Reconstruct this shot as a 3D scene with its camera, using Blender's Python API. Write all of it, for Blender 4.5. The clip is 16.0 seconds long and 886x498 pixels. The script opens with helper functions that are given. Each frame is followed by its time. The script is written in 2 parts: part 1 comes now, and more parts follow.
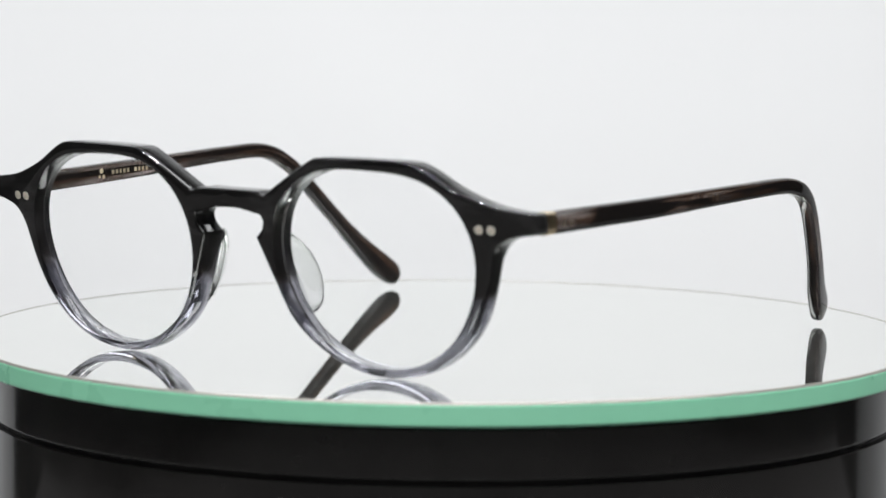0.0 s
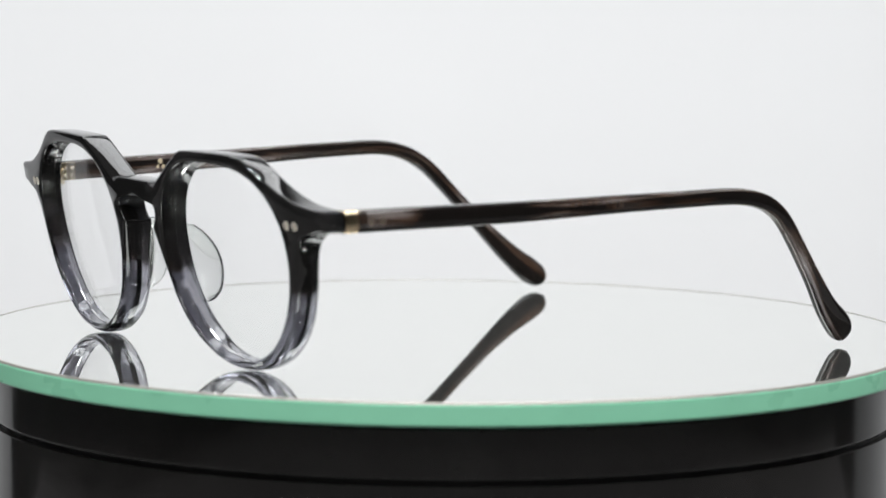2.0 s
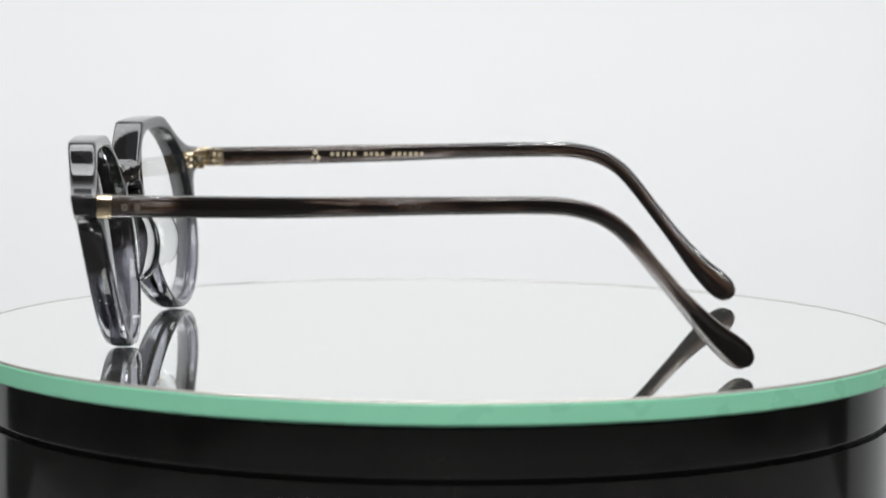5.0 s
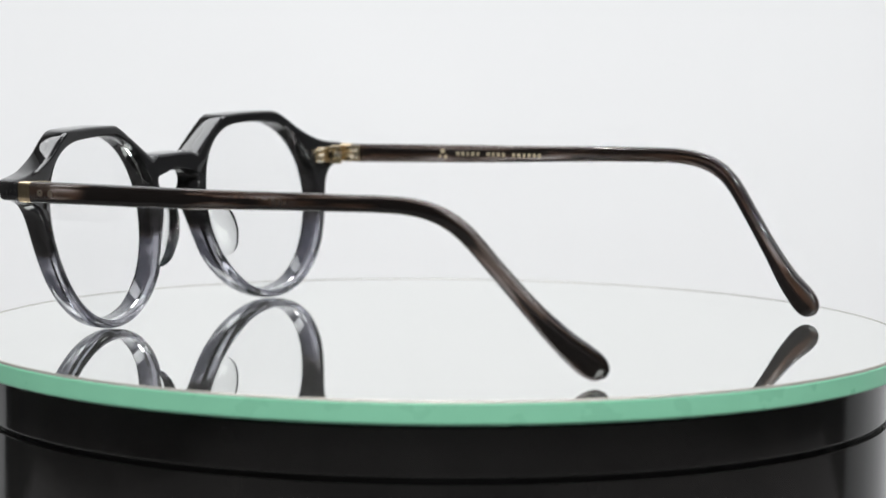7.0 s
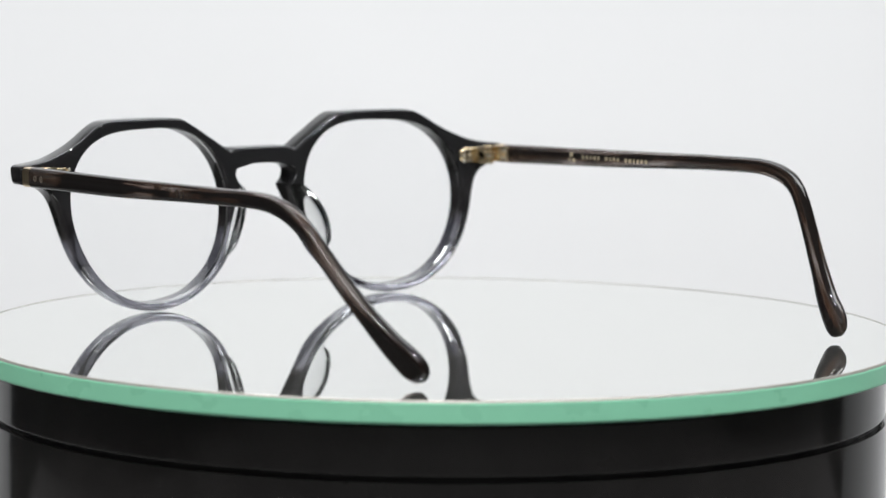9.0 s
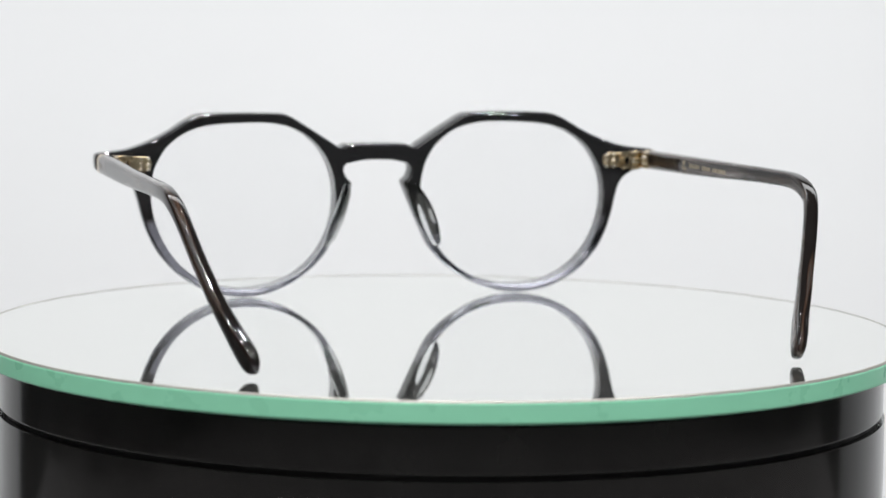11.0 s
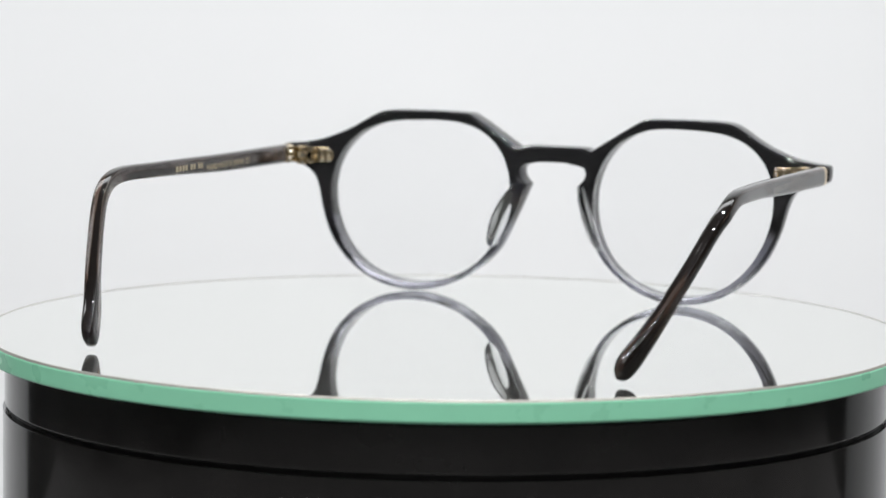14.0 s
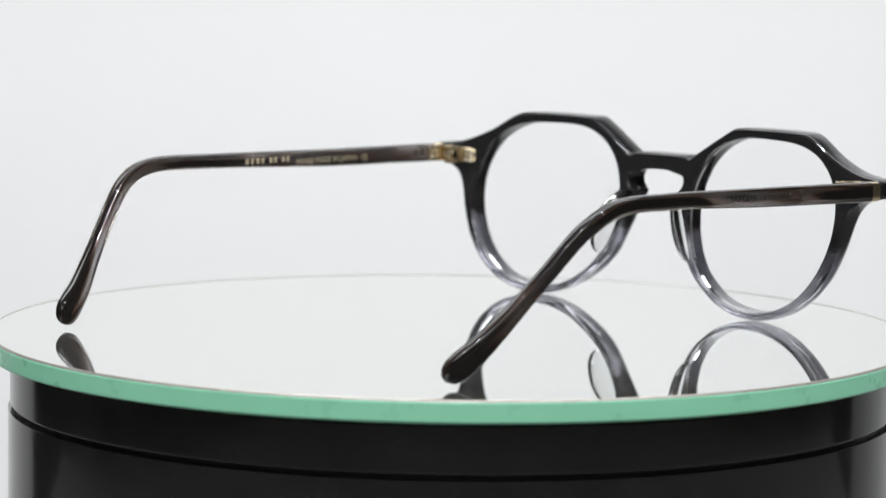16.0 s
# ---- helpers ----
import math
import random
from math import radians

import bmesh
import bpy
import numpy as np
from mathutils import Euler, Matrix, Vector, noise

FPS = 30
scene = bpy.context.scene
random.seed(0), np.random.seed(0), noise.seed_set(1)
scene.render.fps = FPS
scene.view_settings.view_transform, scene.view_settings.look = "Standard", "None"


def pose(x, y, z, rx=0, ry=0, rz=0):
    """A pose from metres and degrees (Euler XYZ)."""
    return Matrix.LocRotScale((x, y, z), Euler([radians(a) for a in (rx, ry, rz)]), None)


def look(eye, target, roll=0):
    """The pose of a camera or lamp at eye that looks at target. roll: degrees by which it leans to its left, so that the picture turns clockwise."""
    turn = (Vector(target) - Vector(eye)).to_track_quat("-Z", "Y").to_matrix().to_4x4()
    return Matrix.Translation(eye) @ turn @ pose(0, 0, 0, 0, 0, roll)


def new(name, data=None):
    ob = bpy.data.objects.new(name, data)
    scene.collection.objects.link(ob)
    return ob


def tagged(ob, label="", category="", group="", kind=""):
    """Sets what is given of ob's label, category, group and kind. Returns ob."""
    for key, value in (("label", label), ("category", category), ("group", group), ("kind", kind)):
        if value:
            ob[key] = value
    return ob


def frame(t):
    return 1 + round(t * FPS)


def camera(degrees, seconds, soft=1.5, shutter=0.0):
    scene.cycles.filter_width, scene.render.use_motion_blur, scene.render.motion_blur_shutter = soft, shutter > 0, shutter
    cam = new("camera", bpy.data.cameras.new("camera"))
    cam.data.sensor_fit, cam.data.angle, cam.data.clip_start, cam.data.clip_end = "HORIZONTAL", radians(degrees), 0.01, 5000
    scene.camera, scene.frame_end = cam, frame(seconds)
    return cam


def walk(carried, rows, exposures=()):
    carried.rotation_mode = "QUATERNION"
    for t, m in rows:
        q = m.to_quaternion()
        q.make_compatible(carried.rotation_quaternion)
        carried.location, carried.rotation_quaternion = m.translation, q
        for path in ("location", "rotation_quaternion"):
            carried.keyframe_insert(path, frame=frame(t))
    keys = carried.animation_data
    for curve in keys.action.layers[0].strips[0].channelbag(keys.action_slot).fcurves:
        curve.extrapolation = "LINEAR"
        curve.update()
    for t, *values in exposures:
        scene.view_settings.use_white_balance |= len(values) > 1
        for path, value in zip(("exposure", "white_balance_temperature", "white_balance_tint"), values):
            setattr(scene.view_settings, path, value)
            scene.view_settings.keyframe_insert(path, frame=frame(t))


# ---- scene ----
# Camera: a long lens just above a turntable; it settles at the start, and its focus pull in the middle shifts the view slightly.
cam = camera(15.42, 16.0, soft=1.5)
cam.data.dof.use_dof = True
cam.data.dof.focus_distance = 0.715
cam.data.dof.aperture_fstop = 22.0
NEAR_FOCUS = look((0.0004, -0.7185, 0.09239), (-0.00149, 0.02512, 0.01570), 0.465)
OPENING = look((0.0011, -0.7185, 0.09239), (-0.00079, 0.02512, 0.01570), 0.465)
FAR_FOCUS = look((0.00217, -0.7320, 0.09943), (-0.00211, 0.00873, 0.01759), 0.740)
walk(cam, [(0.0, OPENING), (3.0, NEAR_FOCUS), (8.3, NEAR_FOCUS), (10.1, FAR_FOCUS), (16.0, FAR_FOCUS)])

SPIN, TURN_AT_8 = -11.79, 50.50     # degrees a second, degrees
MM = 0.001

# ---- light ----
world = bpy.data.worlds.new("dim_room")
world.use_nodes = True
world.node_tree.nodes["Background"].inputs[0].default_value = (0.75, 0.8, 0.9, 1)
world.node_tree.nodes["Background"].inputs[1].default_value = 0.05
scene.world = world


def area_lamp(name, eye, target, size, power, color=(1, 1, 1), shape="DISK", size_y=None):
    d = bpy.data.lights.new(name, "AREA")
    d.shape, d.size, d.energy, d.color = shape, size, power, color
    if size_y:
        d.size_y = size_y
    ob = new(name, d)
    ob.matrix_world = look(eye, target)
    return ob


# the light box: a soft panel over the white sweep and a row of small LED spots above the turntable
area_lamp("soft_panel", (-0.02, 0.56, 0.90), (-0.02, 0.72, 0.0), 1.8, 10.2, (0.97, 0.985, 1.0), "RECTANGLE", 0.36)
# unseen fill added in front to lift the walls, drum and green edge
area_lamp("front_fill", (0.0, -1.5, 1.55), (0.0, -0.2, 0.0), 0.8, 13.5, (0.98, 1.0, 0.99), "SQUARE")
for lx, ly in ((-0.40, -0.22), (-0.20, -0.24), (0.02, -0.24), (0.22, -0.24), (0.42, -0.22), (0.05, 0.08)):
    area_lamp("led_spot", (lx, ly, 0.64), (lx * 0.3, 0.0, 0.0), 0.026, 1.6, (1.0, 0.99, 0.985))


# ---- materials ----
def material(name):
    m = bpy.data.materials.new(name)
    m.use_nodes = True
    nt = m.node_tree
    return m, nt, nt.nodes["Principled BSDF"]


def node(nt, kind, **sets):
    n = nt.nodes.new(kind)
    for k, v in sets.items():
        n.inputs[k].default_value = v
    return n


def ramp(nt, src, stops):
    r = nt.nodes.new("ShaderNodeValToRGB")
    while len(r.color_ramp.elements) < len(stops):
        r.color_ramp.elements.new(0.5)
    for e, (p, c) in zip(r.color_ramp.elements, stops):
        e.position, e.color = p, (*c, 1) if len(c) == 3 else c
    nt.links.new(src, r.inputs[0])
    return r


def stretched_noise(nt, scale, stretch, detail=3.0):
    tc = nt.nodes.new("ShaderNodeTexCoord")
    mp = node(nt, "ShaderNodeMapping", Scale=stretch)
    nz = node(nt, "ShaderNodeTexNoise", Scale=scale, Detail=detail)
    nt.links.new(tc.outputs["Object"], mp.inputs[0])
    nt.links.new(mp.outputs[0], nz.inputs["Vector"])
    return nz, tc


def fine_bump(nt, bsdf, scale, strength, distance=0.0002):
    nz, _ = stretched_noise(nt, scale, (1, 1, 1))
    b = node(nt, "ShaderNodeBump", Strength=strength, Distance=distance)
    nt.links.new(nz.outputs["Fac"], b.inputs["Height"])
    nt.links.new(b.outputs[0], bsdf.inputs["Normal"])


def maths(nt, op, a, b, clamp=False):
    n = nt.nodes.new("ShaderNodeMath")
    n.operation, n.use_clamp = op, clamp
    for i, v in enumerate((a, b)):
        if isinstance(v, (int, float)):
            n.inputs[i].default_value = v
        else:
            nt.links.new(v, n.inputs[i])
    return n.outputs[0]


def gradient_acetate():
    """Polished laminated acetate: a face layer, black above and smoky grey below, on a paler clear layer behind it."""
    m, nt, b = material("gradient_acetate")
    nz, tc = stretched_noise(nt, 260, (0.25, 1.0, 1.0), 3)
    big, _ = stretched_noise(nt, 90, (0.5, 1, 1), 2)
    sep = nt.nodes.new("ShaderNodeSeparateXYZ")
    nt.links.new(tc.outputs["Object"], sep.inputs[0])
    x, y, z = (sep.outputs[k] for k in "XYZ")
    h = maths(nt, "DIVIDE", z, 0.045)
    h = maths(nt, "ADD", h, maths(nt, "MULTIPLY", maths(nt, "SUBTRACT", nz.outputs["Fac"], 0.5), 0.13))
    h = maths(nt, "ADD", h, maths(nt, "MULTIPLY", maths(nt, "SUBTRACT", big.outputs["Fac"], 0.5), 0.16))
    col = ramp(nt, h, [(0.0, (0.24, 0.24, 0.28)), (0.15, (0.105, 0.105, 0.128)), (0.385, (0.060, 0.060, 0.076)), (0.405, (0.030, 0.024, 0.022)),
                       (0.425, (0.008, 0.0075, 0.0075)), (1.0, (0.006, 0.006, 0.006))])
    tr = ramp(nt, h, [(0.0, (1, 1, 1)), (0.39, (0.97, 0.97, 0.97)), (0.425, (0.2, 0.2, 0.2)), (0.5, (0.0, 0.0, 0.0))])
    smoke, _ = stretched_noise(nt, 150, (0.5, 1.0, 1.6), 3)
    patch = ramp(nt, smoke.outputs["Fac"], [(0.53, (0, 0, 0)), (0.66, (1, 1, 1))])
    mix = nt.nodes.new("ShaderNodeMix")
    mix.data_type, mix.blend_type = "RGBA", "SCREEN"
    nt.links.new(patch.outputs[0], mix.inputs[0])
    nt.links.new(col.outputs[0], mix.inputs[6])
    mix.inputs[7].default_value = (0.030, 0.029, 0.030, 1)
    trans = maths(nt, "ADD", tr.outputs[0], maths(nt, "MULTIPLY", patch.outputs[0], 0.45), True)
    # depth behind the bowed, leaning face, in metres
    face = maths(nt, "ADD", maths(nt, "MULTIPLY", z, 0.18), 0.0713)
    face = maths(nt, "SUBTRACT", face, maths(nt, "MULTIPLY", maths(nt, "POWER", maths(nt, "ADD", x, 0.00035), 2.0), 1.29))
    deep = maths(nt, "SUBTRACT", face, y)
    deep = maths(nt, "ADD", deep, maths(nt, "MULTIPLY", maths(nt, "SUBTRACT", smoke.outputs["Fac"], 0.5), 0.006))
    layer = ramp(nt, maths(nt, "DIVIDE", deep, 0.0067), [(0.44, (0, 0, 0)), (0.60, (1, 1, 1))])
    pale = ramp(nt, h, [(0.0, (0.54, 0.54, 0.59)), (0.37, (0.36, 0.355, 0.40)), (0.42, (0.045, 0.042, 0.045)), (0.6, (0.018, 0.018, 0.019)), (1.0, (0.014, 0.014, 0.015))])
    low = ramp(nt, h, [(0.42, (0.9, 0.9, 0.9)), (0.58, (0.35, 0.35, 0.35))])
    both = nt.nodes.new("ShaderNodeMix")
    both.data_type = "RGBA"
    nt.links.new(layer.outputs[0], both.inputs[0])
    nt.links.new(mix.outputs[2], both.inputs[6])
    nt.links.new(pale.outputs[0], both.inputs[7])
    trans = maths(nt, "MAXIMUM", trans, maths(nt, "MULTIPLY", layer.outputs[0], low.outputs[0]))
    nt.links.new(both.outputs[2], b.inputs["Base Color"])
    nt.links.new(trans, b.inputs["Transmission Weight"])
    b.inputs["Roughness"].default_value, b.inputs["IOR"].default_value = 0.03, 1.49
    fine_bump(nt, b, 900, 0.04, 0.00004)
    return m


def streaked_acetate():
    """Dark brown-black acetate with long smoky streaks along the temple."""
    m, nt, b = material("streaked_acetate")
    nz, _ = stretched_noise(nt, 520, (1.0, 0.028, 1.0), 3)
    big, _ = stretched_noise(nt, 75, (1.0, 0.45, 1.0), 2)
    at = nt.nodes.new("ShaderNodeAttribute")
    at.attribute_name = "grain"
    for n in nt.nodes:
        if n.bl_idname == "ShaderNodeMapping":
            nt.links.new(at.outputs["Vector"], n.inputs[0])
    s = maths(nt, "ADD", maths(nt, "MULTIPLY", nz.outputs["Fac"], 1.05), maths(nt, "MULTIPLY", big.outputs["Fac"], 0.36))
    sep = nt.nodes.new("ShaderNodeSeparateXYZ")
    nt.links.new(at.outputs["Vector"], sep.inputs[0])
    # the sheet runs clearer over the hinge core and along the middle; down the slope behind the ear the paler colour
    # also paints in lamp glints
    run = maths(nt, "DIVIDE", sep.outputs["Y"], 0.15)
    clear = ramp(nt, run, [(0.0, (0.28,) * 3), (0.07, (0.22,) * 3), (0.11, (0.0,) * 3), (0.22, (0.1,) * 3), (0.28, (1.0,) * 3), (0.50, (0.95,) * 3),
                           (0.60, (0.1,) * 3), (0.74, (0.1,) * 3), (0.80, (0.42,) * 3), (0.84, (0.35,) * 3), (0.88, (0.0,) * 3)])
    s = maths(nt, "ADD", s, maths(nt, "SUBTRACT", maths(nt, "MULTIPLY", clear.outputs[0], 0.072), 0.022))
    col = ramp(nt, s, [(0.0, (0.006, 0.0055, 0.0055)), (0.715, (0.008, 0.0065, 0.006)), (0.742, (0.075, 0.042, 0.028)),
                       (0.775, (0.20, 0.17, 0.155)), (0.86, (0.42, 0.40, 0.41))])
    tr = ramp(nt, s, [(0.70, (0.02, 0.02, 0.02)), (0.765, (0.8, 0.8, 0.8)), (0.86, (0.95, 0.95, 0.95))])
    nt.links.new(col.outputs[0], b.inputs["Base Color"])
    nt.links.new(tr.outputs[0], b.inputs["Transmission Weight"])
    b.inputs["Roughness"].default_value, b.inputs["IOR"].default_value = 0.06, 1.48
    fine_bump(nt, b, 900, 0.05, 0.00004)
    return m


def plain(name, color, rough, metal=0.0, trans=0.0, ior=1.5, vary=0.12, scale=400, bump=0.05):
    m, nt, b = material(name)
    nz, _ = stretched_noise(nt, scale, (1, 1, 1))
    lo = tuple(max(0, c * (1 - vary)) for c in color)
    hi = tuple(min(1, c * (1 + vary)) for c in color)
    col = ramp(nt, nz.outputs["Fac"], [(0.3, lo), (0.7, hi)])
    nt.links.new(col.outputs[0], b.inputs["Base Color"])
    rr = ramp(nt, nz.outputs["Fac"], [(0.3, (rough * 0.8,) * 3), (0.7, (min(1, rough * 1.25),) * 3)])
    nt.links.new(rr.outputs[0], b.inputs["Roughness"])
    b.inputs["Metallic"].default_value = metal
    b.inputs["Transmission Weight"].default_value, b.inputs["IOR"].default_value = trans, ior
    if bump:
        fine_bump(nt, b, scale * 2.3, bump, 0.0001)
    return m


ACETATE = gradient_acetate()
TEMPLE_ACETATE = streaked_acetate()
CLEAR_PAD = plain("clear_acetate", (0.91, 0.92, 0.915), 0.03, trans=1.0, ior=1.47, vary=0.01, bump=0.0)
LENS = plain("lens_plastic", (0.985, 0.988, 0.99), 0.004, trans=1.0, ior=1.18, vary=0.004, bump=0.0)
GOLD = plain("pale_gold", (0.80, 0.65, 0.43), 0.20, metal=1.0, scale=1500)
IVORY_METAL = plain("silver_gold_pin", (0.80, 0.74, 0.62), 0.25, metal=1.0, scale=1500)
FOIL = plain("gold_foil", (0.50, 0.43, 0.30), 0.45, metal=0.6, scale=2500)
RIVET = plain("cream_rivet", (0.74, 0.69, 0.60), 0.45, metal=0.4, scale=1500)
DIM_PIN = plain("pin_under_acetate", (0.30, 0.25, 0.20), 0.30, metal=0.8, scale=1500)
MIRROR = plain("mirror_coating", (0.850, 0.866, 0.838), 0.012, metal=0.97, vary=0.008, scale=60, bump=0.0)
GLASS_EDGE = plain("green_glass_edge", (0.33, 0.81, 0.55), 0.30, vary=0.02, scale=120, bump=0.05)
SILVER_LINE = plain("ground_bevel", (0.35, 0.34, 0.31), 0.4, metal=0.4, scale=800)
BLACK_GLOSS = plain("black_plastic", (0.0120, 0.0112, 0.0108), 0.10, vary=0.3, scale=90, bump=0.02)
BLACK_GROOVE = plain("black_seam", (0.004, 0.004, 0.004), 0.5, scale=200)
WHITE_SWEEP = plain("white_paper", (0.80, 0.805, 0.815), 0.75, vary=0.012, scale=9, bump=0.04)
ROOM_WALL = plain("dim_wall", (0.25, 0.25, 0.25), 0.8, vary=0.15, scale=4)
ROOM_FLOOR = plain("dark_floor", (0.20, 0.195, 0.19), 0.6, vary=0.2, scale=12)
TABLE = plain("grey_laminate", (0.16, 0.155, 0.155), 0.5, vary=0.1, scale=30)


# ---- mesh helpers ----
def part(name, bm, mat, parent=None, label="", smooth=True, kind=""):
    me = bpy.data.meshes.new(name)
    bmesh.ops.recalc_face_normals(bm, faces=bm.faces)
    bm.to_mesh(me)
    bm.free()
    me.materials.append(mat)
    for p in me.polygons:
        p.use_smooth = smooth
    if smooth:
        me.set_sharp_from_angle(angle=radians(42))
    ob = new(name, me)
    ob.parent = parent
    return tagged(ob, label, kind=kind)


def empty(name, label, category, **more):
    return tagged(new(name), label, category, **more)


def loft(rings, closed=True, caps=True):
    """A skin over rings of equally many points."""
    bm = bmesh.new()
    rows = [[bm.verts.new(p) for p in r] for r in rings]
    n = len(rows[0])
    for a, b in zip(rows, rows[1:]):
        for i in range(n if closed else n - 1):
            bm.faces.new((a[i], a[(i + 1) % n], b[(i + 1) % n], b[i]))
    if caps:
        bm.faces.new(rows[0][::-1])
        bm.faces.new(rows[-1])
    return bm


def lathe(profile, n=192):
    """A turned solid about z from (radius, z) pairs, closed onto the axis at both ends."""
    full = []
    for (r0, z0), (r1, z1) in zip(profile, profile[1:]):
        long = math.hypot(r1 - r0, z1 - z0)
        full.append((r0, z0))
        if long > 0.0012:              # keep long flanks straight beside their rounded corners
            for f in (0.0001 / long, 1 - 0.0001 / long):
                full.append((r0 + (r1 - r0) * f, z0 + (z1 - z0) * f))
    full.append(profile[-1])
    rings = [[(r * math.cos(2 * math.pi * i / n), r * math.sin(2 * math.pi * i / n), z) for i in range(n)] for r, z in full]
    return loft(rings)


def box(cx, cy, cz, sx, sy, sz, bevel=0.0, turn=None):
    bm = bmesh.new()
    bmesh.ops.create_cube(bm, size=1.0)
    bmesh.ops.scale(bm, vec=(sx, sy, sz), verts=bm.verts)
    if bevel:
        bmesh.ops.bevel(bm, geom=list(bm.edges), offset=bevel, segments=2, affect="EDGES", profile=0.6)
    if turn:
        bmesh.ops.rotate(bm, cent=(0, 0, 0), matrix=turn, verts=bm.verts)
    bmesh.ops.translate(bm, vec=(cx, cy, cz), verts=bm.verts)
    return bm


def spline(points, steps):
    """A smooth curve through the points (any dimension)."""
    p = [np.array(q, float) for q in points]
    p = [2 * p[0] - p[1]] + p + [2 * p[-1] - p[-2]]
    out = []
    for a, b, c, d in zip(p, p[1:], p[2:], p[3:]):
        for k in range(steps):
            t = k / steps
            out.append(0.5 * (2 * b + (c - a) * t + (2 * a - 5 * b + 4 * c - d) * t * t + (3 * b - a - 3 * c + d) * t ** 3))
    out.append(p[-2])
    return out


# ---- setting ----
def paper_backdrop():
    """White paper hung behind the table, leaning back a little."""
    prof = [(0.77, -0.6)]
    while prof[-1][1] < 1.05:            # leans back more near its foot
        y, z = prof[-1]
        lean = 21.0 - 14.0 * min(1.0, max(0.0, (z + 0.02) / 0.2))
        prof.append((y + 0.06 * math.tan(radians(lean)), z + 0.06))
    rings = []
    for k in range(9):
        x = -0.98 + 2.4 * k / 8
        front = [(x, y - 0.08 + 0.003 * math.sin(3 * x + 5 * z), z) for y, z in prof]
        rings.append(front + [(a, b + 0.004, c) for a, b, c in front[::-1]])
    tagged(part("backdrop", loft(rings), WHITE_SWEEP), "plain white paper backdrop hanging behind the turntable", "backdrop", kind="structure")


def room():
    tagged(part("floor", box(0.2, -0.6, -0.85, 5.0, 5.0, 0.1), ROOM_FLOOR, smooth=False), "dark floor of the studio room", "floor", kind="structure")
    tagged(part("ceiling", box(0.2, -0.6, 1.85, 5.0, 5.0, 0.1), ROOM_WALL, smooth=False), "dim ceiling of the studio room", "ceiling", kind="structure")
    for name, cx, cy, sx, sy in (("wall_north", 0.2, 1.95, 5.0, 0.1), ("wall_south", 0.2, -3.15, 5.0, 0.1),
                                 ("wall_east", 2.75, -0.6, 0.1, 5.0), ("wall_west", -2.35, -0.6, 0.1, 5.0)):
        tagged(part(name, box(cx, cy, 0.5, sx, sy, 2.6), ROOM_WALL, smooth=False), "dim grey wall of the studio room", "wall", kind="structure")
    table = empty("table", "grey laminate table carrying the turntable", "table")
    part("tabletop", box(0.05, -0.41, -0.115, 1.1, 1.12, 0.03, 0.003), TABLE, table)
    for x in (-0.45, 0.55):
        for y in (-0.92, 0.10):
            part("leg", box(x, y, -0.465, 0.05, 0.05, 0.67, 0.004), TABLE, table)


paper_backdrop()
room()


# ---- turntable ----
def turntable():
    thing = empty("turntable", "round glossy black motorised turntable with mirrored glass top", "turntable")
    part("base", lathe([(0.0, -0.0998), (0.0975, -0.0998), (0.0995, -0.0985), (0.0999, -0.096), (0.0999, -0.01684), (0.09986, -0.0168),
                        (0.0985, -0.0168), (0.0, -0.0168)]), BLACK_GLOSS, thing, "glossy black plastic drum")
    part("seam", lathe([(0.0, -0.0172), (0.0983, -0.0172), (0.0983, -0.0146), (0.0, -0.0146)]), BLACK_GROOVE, thing)
    part("rim_ring", lathe([(0.0, -0.0156), (0.0985, -0.0156), (0.0993, -0.0156), (0.09945, -0.01545), (0.0995, -0.0152), (0.0995, -0.0060), (0.0993, -0.0055),
                            (0.0985, -0.0052), (0.0, -0.0052)]), BLACK_GLOSS, thing, "glossy black upper ring")
    plate = part("glass_plate", lathe([(0.0, -0.0047), (0.1036, -0.0047), (0.1041, -0.0045), (0.1043, -0.0042), (0.1043, -0.0006),
                                       (0.1042, -0.0004), (0.0, -0.0004)], 256), GLASS_EDGE, thing, "round glass plate with green edge")
    part("bevel_ring", lathe([(0.0, -0.0004), (0.1042, -0.0004), (0.1041, -0.0001), (0.1039, 0.00012), (0.1037, 0.0001), (0.1036, -0.0002), (0.0, -0.0002)], 256), SILVER_LINE, plate)
    part("mirror_coating", lathe([(0.0, -0.0003), (0.1036, -0.0003), (0.1036, 0.0), (0.0, 0.0)], 256), MIRROR, plate, "silver mirror surface", smooth=False)
    part("spindle", lathe([(0.0, -0.0056), (0.012, -0.0056), (0.012, -0.0045), (0.0, -0.0045)], 48), BLACK_GROOVE, thing)
    for ob in thing.children_recursive:
        ob.data.transform(Matrix.Translation((-0.0017, 0.0023, 0)))       # all of it turns a little off its axis
    return thing


# ---- eyeglasses ----
X0, SX = -0.35, 0.991          # the glasses' middle, mm, and their breadth against the drawing
RING = (34.0, 22.2)            # ring centre: out from the middle, up


def lens_radius(a):
    """The panto-shaped lens opening; a = 0 points to the temple."""
    return (21.91 + 0.61 * math.sin(a) + 1.61 * math.cos(2 * a) + 0.04 * math.cos(3 * a) + 0.71 * math.sin(3 * a)
            - 0.38 * math.cos(4 * a) + 0.09 * math.sin(4 * a))


def face_y(u, z):
    """How far forward the front's outer face lies: leaning and gently bowed."""
    return 71.3 + 0.18 * z - 0.00127 * u * u


def depth(u):
    """Thickness of the front, most at the bridge."""
    return 6.7 - 0.00035 * u * u


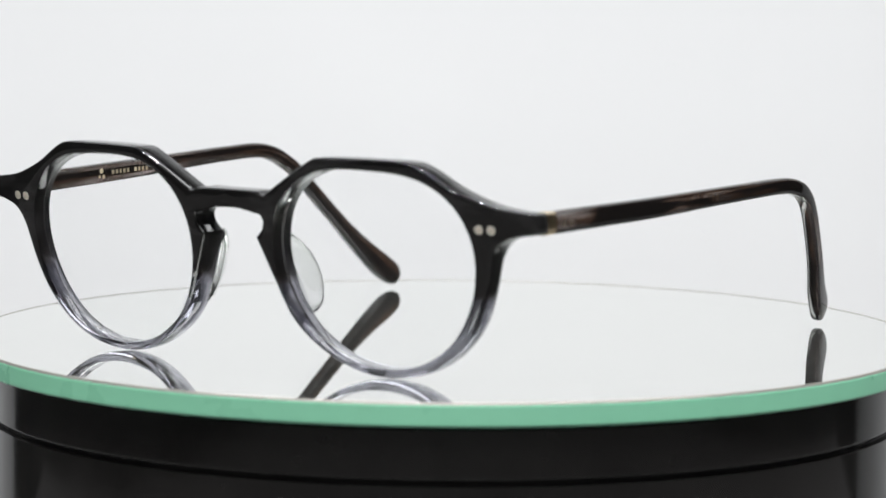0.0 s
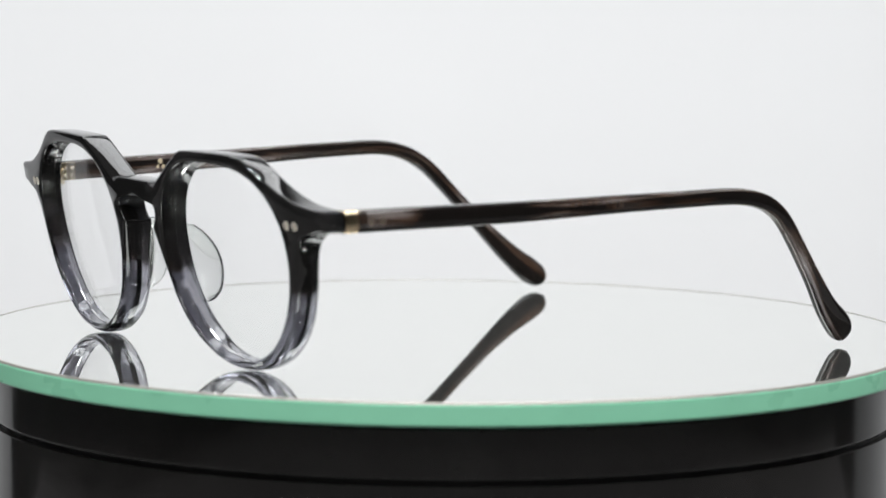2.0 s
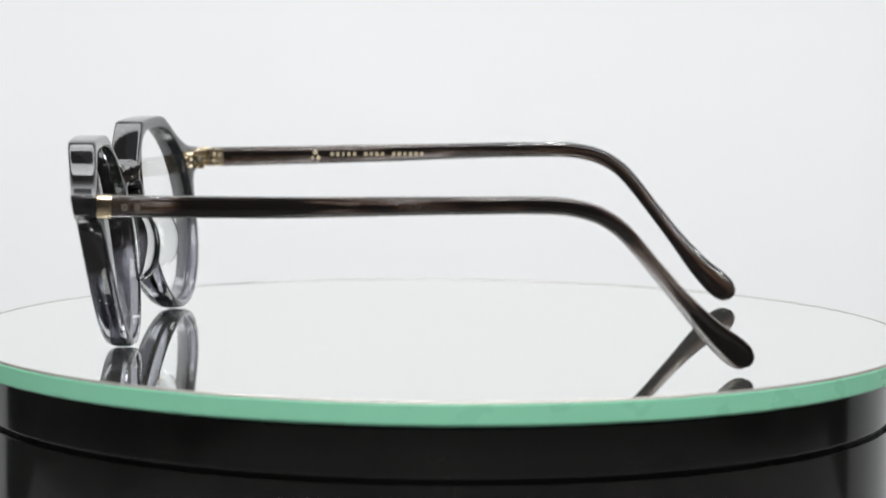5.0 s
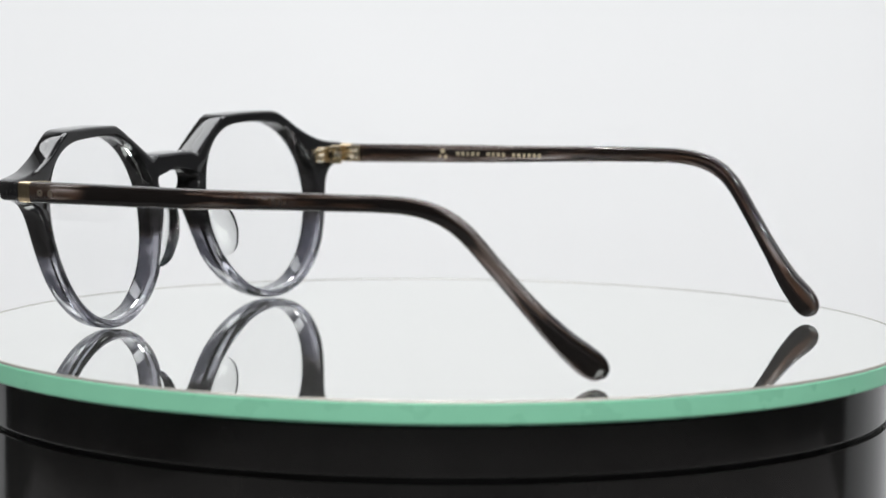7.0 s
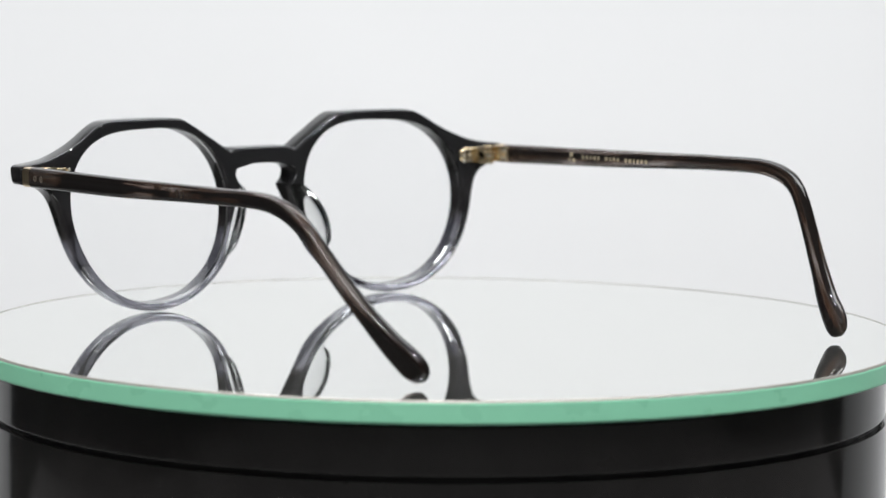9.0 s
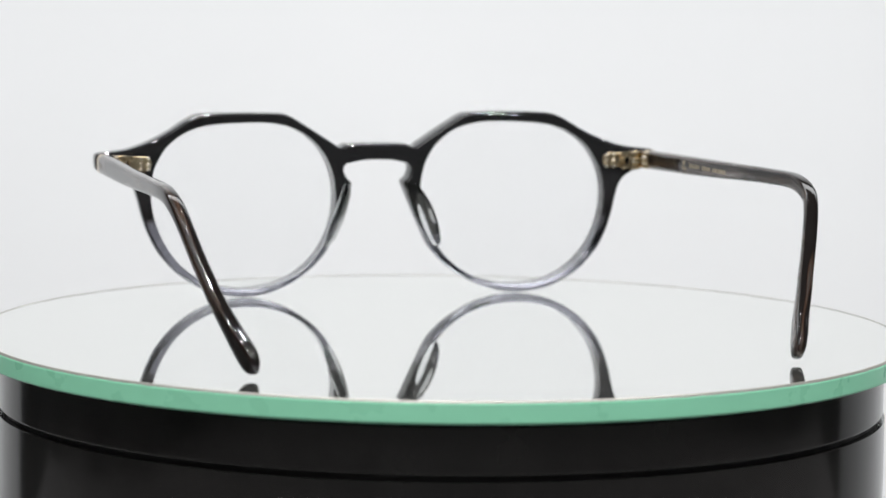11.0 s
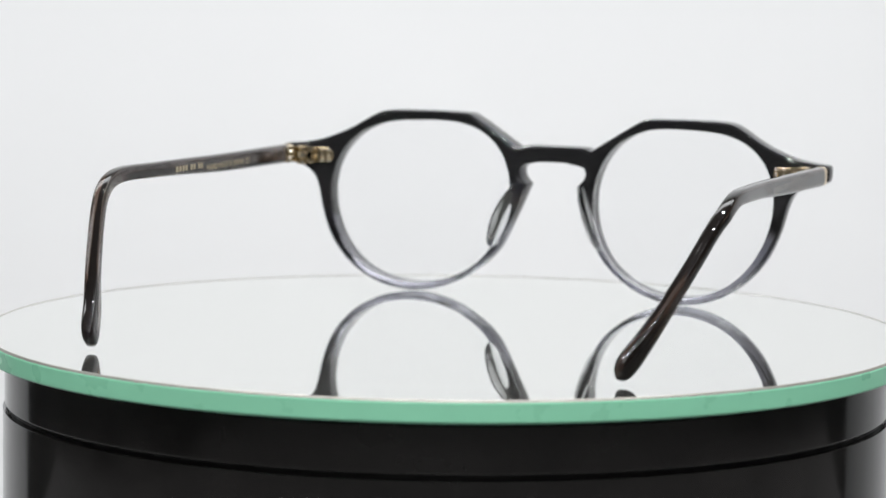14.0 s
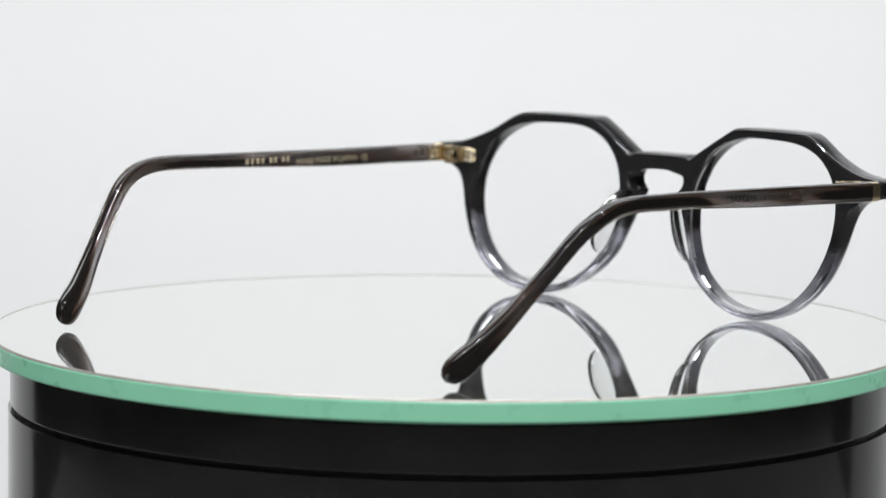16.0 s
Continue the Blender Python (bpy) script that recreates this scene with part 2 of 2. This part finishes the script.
CROWN = [(0, 36.7), (3.5, 36.7), (7.4, 36.6), (8.6, 36.1), (9.6, 36.0), (10.6, 36.6), (13.4, 38.4), (17.7, 41.1), (21.2, 43.2), (22.6, 43.85), (24.2, 44.15),
         (31.9, 44.35), (41.0, 44.3), (44.6, 44.05), (46.4, 43.5), (48.6, 42.4), (53.0, 39.8), (57.2, 37.9), (62.0, 36.3), (66.5, 35.6), (69.6, 35.3), (70.6, 34.9), (70.9, 34.0)]
CHEEK = [(70.9, 32.2), (70.6, 31.3), (69.8, 30.9), (67.2, 30.5), (65.0, 29.9), (63.0, 28.7), (61.5, 26.9), (60.5, 24.0), (59.4, 19.4), (58.1, 15.7), (55.9, 11.5), (52.3, 7.2),
         (48.0, 3.9), (43.7, 1.8), (39.3, 0.65), (34.0, 0.2), (28.6, 0.9), (23.3, 2.8), (18.6, 5.7), (15.3, 8.5), (13.0, 11.3)]
NOSE = [(11.6, 14.0), (9.6, 18.8), (7.4, 24.8), (6.75, 26.6), (6.7, 27.3), (7.3, 27.9), (8.2, 29.0), (8.6, 30.4), (8.1, 31.6), (6.8, 32.3), (4.4, 32.7), (0, 32.85)]


def frame_front(parent):
    outer = spline(CROWN + CHEEK + NOSE, 5)
    outer[0][0] = outer[-1][0] = 0.0
    outer += [np.array((0.0, z)) for z in (33.8, 34.8, 35.8)]
    n = len(outer)
    ang = [math.atan2(o[1] - RING[1], o[0] - RING[0]) for o in outer]
    run = [ang[0]]
    for a in ang[1:]:
        while a > run[-1] + math.pi:
            a -= 2 * math.pi
        while a < run[-1] - math.pi:
            a += 2 * math.pi
        run.append(a)
    low = run[0]
    for i in range(1, n):                # keep the order round the ring
        low = min(low - 0.002, run[i])
        run[i] = low
    end = run[0] - 2 * math.pi
    for i in range(n - 1, -1, -1):
        run[i] = max(run[i], end + 0.004 * (n - i))
    for _ in range(14):                  # spread the spokes evenly past the corner pieces
        run = [run[i] * 0.5 + 0.25 * ((run[i - 1] if i else run[-1] + 2 * math.pi) + (run[i + 1] if i < n - 1 else run[0] - 2 * math.pi)) for i in range(n)]
    bm = bmesh.new()
    for side in (-1, 1):
        rows = []
        for i, o in enumerate(outer):
            a = run[i]
            r = lens_radius(a)
            inn = np.array((RING[0] + r * math.cos(a), RING[1] + r * math.sin(a)))
            rad = np.array((math.cos(a), math.sin(a)))
            tan = outer[(i + 1) % n] - outer[i - 1]
            nrm = np.array((-tan[1], tan[0])) / (np.linalg.norm(tan) + 1e-9)
            if i in (0, n - 4):
                nrm = np.array((0.0, 1.0 if i == 0 else -1.0))
            elif i > n - 4:
                nrm = np.zeros(2)
            bi = 0.45
            low = min(1.0, max(0.0, (27.0 - o[1]) / 9.0))       # the lower rims are rounded off, the crown is crisp
            br, bd = 0.75 + 0.45 * low, 0.75 + 1.55 * low
            mid = lambda f: (inn + rad * bi) * (1 - f) + (o - nrm * br) * f
            turns = [(math.radians(22.5 * k)) for k in range(5)]
            edge = [(o - nrm * br * (1 - math.sin(w)), bd * (1 - math.cos(w))) for w in turns]
            loop = [(inn, 0, bi), (inn + rad * 0.3 * bi, 0, 0.3 * bi), (inn + rad * bi, 0, 0), (mid(0.35), 0, -0.05), (mid(0.7), 0, -0.05)]
            loop += [(q, 0, d) for q, d in edge] + [(o, 0.5, 0)] + [(q, 1, -d) for q, d in edge[::-1]]
            loop += [(mid(0.7), 1, 0), (mid(0.35), 1, 0), (inn + rad * bi, 1, 0), (inn + rad * 0.3 * bi, 1, -0.3 * bi), (inn, 1, -bi), (inn + rad * 0.35, 0.5, 0)]
            rows.append([bm.verts.new(((X0 + side * SX * q[0]) * MM, (face_y(q[0], q[1]) - f * depth(q[0]) - d) * MM, q[1] * MM)) for q, f, d in loop])
        m = len(rows[0])
        for i in range(n):
            ra, rb = rows[i], rows[(i + 1) % n]
            for j in range(m):
                q = (ra[j], ra[(j + 1) % m], rb[(j + 1) % m], rb[j])
                if all(abs(v.co.x - X0 * MM) < 1e-6 for v in q):
                    continue
                bm.faces.new(q)
    bmesh.ops.remove_doubles(bm, verts=bm.verts, dist=2e-6)
    return part("frame_front", bm, ACETATE, parent, "acetate rims, black fading down to clear smoky grey")


def lens(parent, side):
    rings, n = [], 96
    for f, back in ((0.02, 0), (0.5, 0), (0.8, 0), (1.0, 0), (1.0, 1), (0.8, 1), (0.5, 1), (0.02, 1)):
        ring = []
        for i in range(n):
            a = 2 * math.pi * i / n
            r = (lens_radius(a) + 0.25) * f
            u, z = RING[0] + r * math.cos(a), RING[1] + r * math.sin(a)
            ring.append(((X0 + side * SX * u) * MM, (face_y(u, z) - 2.6 - 1.2 * back - 0.0012 * (r * r)) * MM, z * MM))
        rings.append(ring)
    ob = part("lens", loft(rings), LENS, parent, "clear flat demo lens")
    ob.visible_shadow = False
    return ob


def nose_pad(parent, side):
    """A clear ear-shaped pad that sweeps back from the nose edge of the rim."""
    path = spline([(7.8, 27.5), (8.4, 24.6), (9.6, 21.1), (11.0, 17.6), (12.6, 14.2), (14.0, 12.0)], 5)
    rings, k = [], len(path)
    for i, (u, z) in enumerate(path):
        s = i / (k - 1)
        w = 1.0 + 5.4 * math.sin(math.pi * min(1, s * 0.94 + 0.06)) ** 0.75 * (1 - 0.25 * s)
        th = 0.35 + 0.75 * math.sin(math.pi * min(0.97, max(0.03, s))) ** 0.5
        y0 = face_y(u, z) - depth(u) + 0.9
        ring = []
        for j in range(20):
            c, sn = math.cos(2 * math.pi * j / 20), math.sin(2 * math.pi * j / 20)
            a = 0.5 * (1 + math.copysign(abs(c) ** 0.8, c))     # 0 at the rim, 1 at the free edge
            off = math.copysign(abs(sn) ** 0.8, sn) * th * (1.7 - 1.0 * a)
            d = a * (w + 0.9)
            ring.append(((X0 + side * SX * (u - 0.35 + 0.36 * d + 0.012 * d * d + off)) * MM, (y0 - d + 0.2 * off) * MM, z * MM))
        rings.append(ring)
    return part("nose_pad", loft(rings), CLEAR_PAD, parent, "clear acetate nose pad")


def dome(cx, cy, cz, r, axis, height=0.35):
    """A low round rivet head whose crown faces along axis."""
    q = Vector(axis).to_track_quat("Z", "Y").to_matrix()
    rings = []
    for f, h in ((1.0, -0.5), (1.0, 0.2), (0.8, 0.75), (0.35, 1.0)):
        rings.append([tuple(Vector((cx, cy, cz)) * MM + q @ Vector((r * f * math.cos(t), r * f * math.sin(t), h * height)) * MM)
                      for t in (2 * math.pi * i / 16 for i in range(16))])
    return loft(rings)


def hinge_plate(cx, cy, cz, half, high, thick, side, lean):
    """A flat plate with one rounded end, towards the lens."""
    outline = [(half, -high), (half, high)]
    for k in range(13):
        a = math.pi / 2 + math.pi * k / 12
        outline.append((-half + high + high * math.cos(a), high * math.sin(a)))
    rings = []
    for d, f in ((0.5, 1.0), (-0.25, 1.0), (-0.5, 0.9)):
        rings.append([tuple(Vector((cx, cy, cz)) * MM + lean @ Vector((side * x * f, d * thick, z * f)) * MM) for x, z in outline])
    return loft(rings)


def hinge(parent, side):
    """Gold hinge inside the corner: plate with pins on the front, three barrels, leaf on the temple."""
    lean = Matrix.Rotation(-side * radians(7), 3, "Z")
    y = face_y(59.8, 32.6) - depth(59.8)
    body = part("hinge", hinge_plate(X0 + side * SX * 60.0, y - 0.30, 32.6, 2.9, 1.9, 1.0, side, lean), GOLD, parent, "pale gold riveted hinge")
    for du in (-1.9, 0.0):
        for dz in (-1.35, 0.0, 1.35):
            part("pin", dome(X0 + side * SX * (59.9 + du), y - 0.72 + 0.1 * du, 32.6 + dz, 0.42, (0, -1, 0)), IVORY_METAL, body)
    for dz in (-1.45, 1.45):
        part("lug", box((X0 + side * SX * 63.6) * MM, (y - 1.1) * MM, (32.6 + dz) * MM, 3.6 * MM, 2.0 * MM, 1.3 * MM, 0.0003, lean), GOLD, body)
    yk = face_y(64.4, 32.6) - depth(64.4) - 1.3
    for k, dz in enumerate((-1.55, 0.0, 1.55)):
        ring = [[((X0 + side * SX * 64.9 + 1.35 * f * math.cos(t)) * MM, (yk + 1.35 * f * math.sin(t)) * MM, (32.6 + dz + h) * MM)
                 for t in (2 * math.pi * i / 20 for i in range(20))] for f, h in ((0.85, -0.72), (1, -0.6), (1, 0.6), (0.85, 0.72))]
        part("barrel", loft(ring), GOLD if k != 1 else IVORY_METAL, body)
    part("leaf", box((X0 + side * SX * 66.7) * MM, (yk - 2.6) * MM, 32.9 * MM, 0.9 * MM, 6.2 * MM, 4.0 * MM, 0.0003), GOLD, body)
    for dy in (-3.4, -4.8):
        for dz in (-0.8, 0.8):
            part("pin", dome(X0 + side * SX * 66.25, yk + dy, 32.9 + dz, 0.42, (-side, 0, 0)), IVORY_METAL, body)
    return body


# out from the middle, forward, up, height, thickness of a temple
TEMPLE = [(69.0, 65.8, 32.85, 4.5, 3.4), (69.1, 58, 32.95, 4.5, 3.4), (69.2, 49, 33.05, 4.45, 3.4), (69.5, 26, 33.3, 4.25, 3.2), (69.9, 3, 33.95, 3.75, 3.0), (70.1, -12, 34.3, 3.55, 2.9),
          (70.2, -21, 34.5, 3.5, 2.9), (70.1, -28, 34.3, 3.5, 2.9), (69.8, -33.3, 33.2, 3.5, 3.0), (69.2, -37.2, 31.3, 3.4, 3.1), (68.4, -40.6, 28.4, 3.3, 3.1), (66.7, -45.5, 22.6, 3.2, 3.2),
          (64.2, -51.6, 15.3, 3.6, 3.3), (61.5, -57.2, 9.0, 4.9, 3.4), (59.8, -61.4, 5.2, 6.0, 3.3), (59.0, -63.6, 3.4, 5.6, 3.0), (58.6, -64.9, 2.3, 3.8, 2.2), (58.4, -65.5, 1.7, 1.2, 0.8)]


def bent(side, u, y, z=0.0):
    """The left temple has been bent outwards a little, rises higher and sits further forward at its end."""
    if side < 0:
        return u, y, z
    return (u + float(np.interp(y, (-64, -50, -36, 0, 65), (2.0, 2.5, 4.0, 1.8, 0.0))), y + float(np.interp(y, (-40, 10), (2.3, 0.0))),
            z + float(np.interp(y, (-64, -36, -24, -8, 28, 60), (0.0, 0.3, 0.9, 1.0, 0.7, 0.0))))


def temple_rings(side, first, last, store=None):
    pts = spline(TEMPLE, 8)
    rings, run, along = [], [], 0.0
    for i, (u, y, z, h, t) in enumerate(pts):
        if not first <= y <= last:
            continue
        a, b = pts[max(0, i - 1)], pts[min(len(pts) - 1, i + 1)]
        along += math.hypot(y - a[1], z - a[2]) * MM
        d = Vector((0, b[1] - a[1], b[2] - a[2])).normalized()
        up = Vector((0, -d.z, d.y)) if d.y > 0 else Vector((0, d.z, -d.y))
        ring = []
        for j in range(28):
            w = 2 * math.pi * j / 28
            c, s = math.cos(w), math.sin(w)
            bu, by, bz = bent(side, u, y, z)
            ring.append(tuple((Vector((X0 + side * SX * bu, by, bz)) + Vector((side, 0, 0)) * math.copysign(abs(c) ** 0.55, c) * t / 2
                               + up * math.copysign(abs(s) ** 0.55, s) * h / 2) * MM))
        rings.append(ring)
        run.append(along)
    if store is not None:
        store.extend(run)
    return rings


def lettering(name, text, size, m, parent, mat):
    c = bpy.data.curves.new(name, "FONT")
    c.body, c.size, c.extrude = text, size, 0.00002
    tmp = new(name, c)
    me = bpy.data.meshes.new_from_object(tmp.evaluated_get(bpy.context.evaluated_depsgraph_get()))
    bpy.data.objects.remove(tmp)
    me.name = name
    me.transform(m)
    me.materials.append(mat)
    ob = new(name, me)
    ob.parent = parent
    return ob


def temple(parent, side):
    run = []
    body = part("temple", loft(temple_rings(side, -99, 63.2, run)), TEMPLE_ACETATE, parent, "dark brown-black streaked acetate temple")
    flat = body.data.attributes.new("grain", "FLOAT_VECTOR", "POINT")     # the sheet's grain follows the bend
    for i, v in enumerate(flat.data):
        k, j = divmod(i, 28)
        w = 2 * math.pi * j / 28
        v.vector = (0.0017 * math.cos(w) + 0.0374 + 0.013 * side, run[k], 0.002 * math.sin(w))
    part("end_cap", loft(temple_rings(side, 62.2, 65.9)), GOLD, body, "pale gold metal end cap")
    for dy in (0.0, -2.6):
        y = 60.2 + dy
        part("rivet", dome(X0 + side * (SX * 69.1 + 1.68), y, 32.9, 0.72, (side, 0, 0), 0.08), DIM_PIN, body)
    # inside, foil-stamped marks
    inner = lambda y: float(np.interp(y, (2, 26, 49, 58), (SX * 69.92 - 1.5, SX * 69.5 - 1.6, SX * 69.2 - 1.7, SX * 69.1 - 1.7))) - 0.02
    if side < 0:
        slope = (inner(16) - inner(42)) / 26
        m = Matrix(((0, 0, 1, 0), (1, 0, 0, 0), (0, 1, 0, 0), (0, 0, 0, 1)))
        m[0][0], m[0][3], m[1][3], m[2][3] = slope, (X0 - inner(16)) * MM, 15.6 * MM, 32.35 * MM
        lettering("lettering", "HAND MADE IN JAPAN  CE", 1.95 * MM, m, body, FOIL)
        for y, w in ((-0.3, 1.4), (1.4, 1.2), (3.1, 1.4), (4.7, 1.1), (7.3, 1.1), (8.8, 1.1), (11.3, 1.2), (12.8, 1.2)):
            part("mark_bar", box((X0 - inner(y)) * MM, y * MM, 33.7 * MM, 0.10 * MM, w * 0.75 * MM, 1.25 * MM), FOIL, body, smooth=False)
    else:
        for k, w in enumerate((0.9, 0.8, 0.6, 0.9, 0.7, 0.0, 0.9, 0.7, 0.9, 0.8, 0.0, 0.8, 0.9, 0.6, 0.8, 0.9, 0.7)):
            y = 33.5 - 1.35 * k
            if w:
                bu, by, bz = bent(side, inner(y), y, 33.3)
                part("mark_bar", box((X0 + bu) * MM, by * MM, bz * MM, 0.08 * MM, w * 0.9 * MM, 0.9 * MM), FOIL, body, smooth=False)
        for y, z, r in ((37.6, 34.2, 0.6), (36.8, 32.9, 0.5), (38.2, 33.0, 0.35)):
            bu, by, bz = bent(side, inner(y), y, z - 0.4)
            part("emblem", dome(X0 + bu, by, bz, r, (-1, 0, 0), 0.08), FOIL, body)
    return body


def eyeglasses():
    thing = empty("eyeglasses", "round panto eyeglasses in gradient black-to-clear acetate, standing open on the mirror", "eyeglasses")
    frame_front(thing)
    for side in (-1, 1):
        lens(thing, side)
        nose_pad(thing, side)
        hinge(thing, side)
        temple(thing, side)
        for u in (59.1, 61.75):
            part("front_rivet", dome(X0 + side * SX * u, face_y(u, 31.6) + 0.10, 31.6, 0.92, (side * 0.00254 * u, 1, -0.18), 0.14), RIVET, thing, "small round silver rivet")
    return thing


table_thing = turntable()
glasses = eyeglasses()


def motions():
    rows = [(0.5 * k, pose(0, 0, 0, 0, 0, TURN_AT_8 + SPIN * (0.5 * k - 8.0))) for k in range(33)]
    walk(table_thing, rows)
    walk(glasses, rows)


motions()
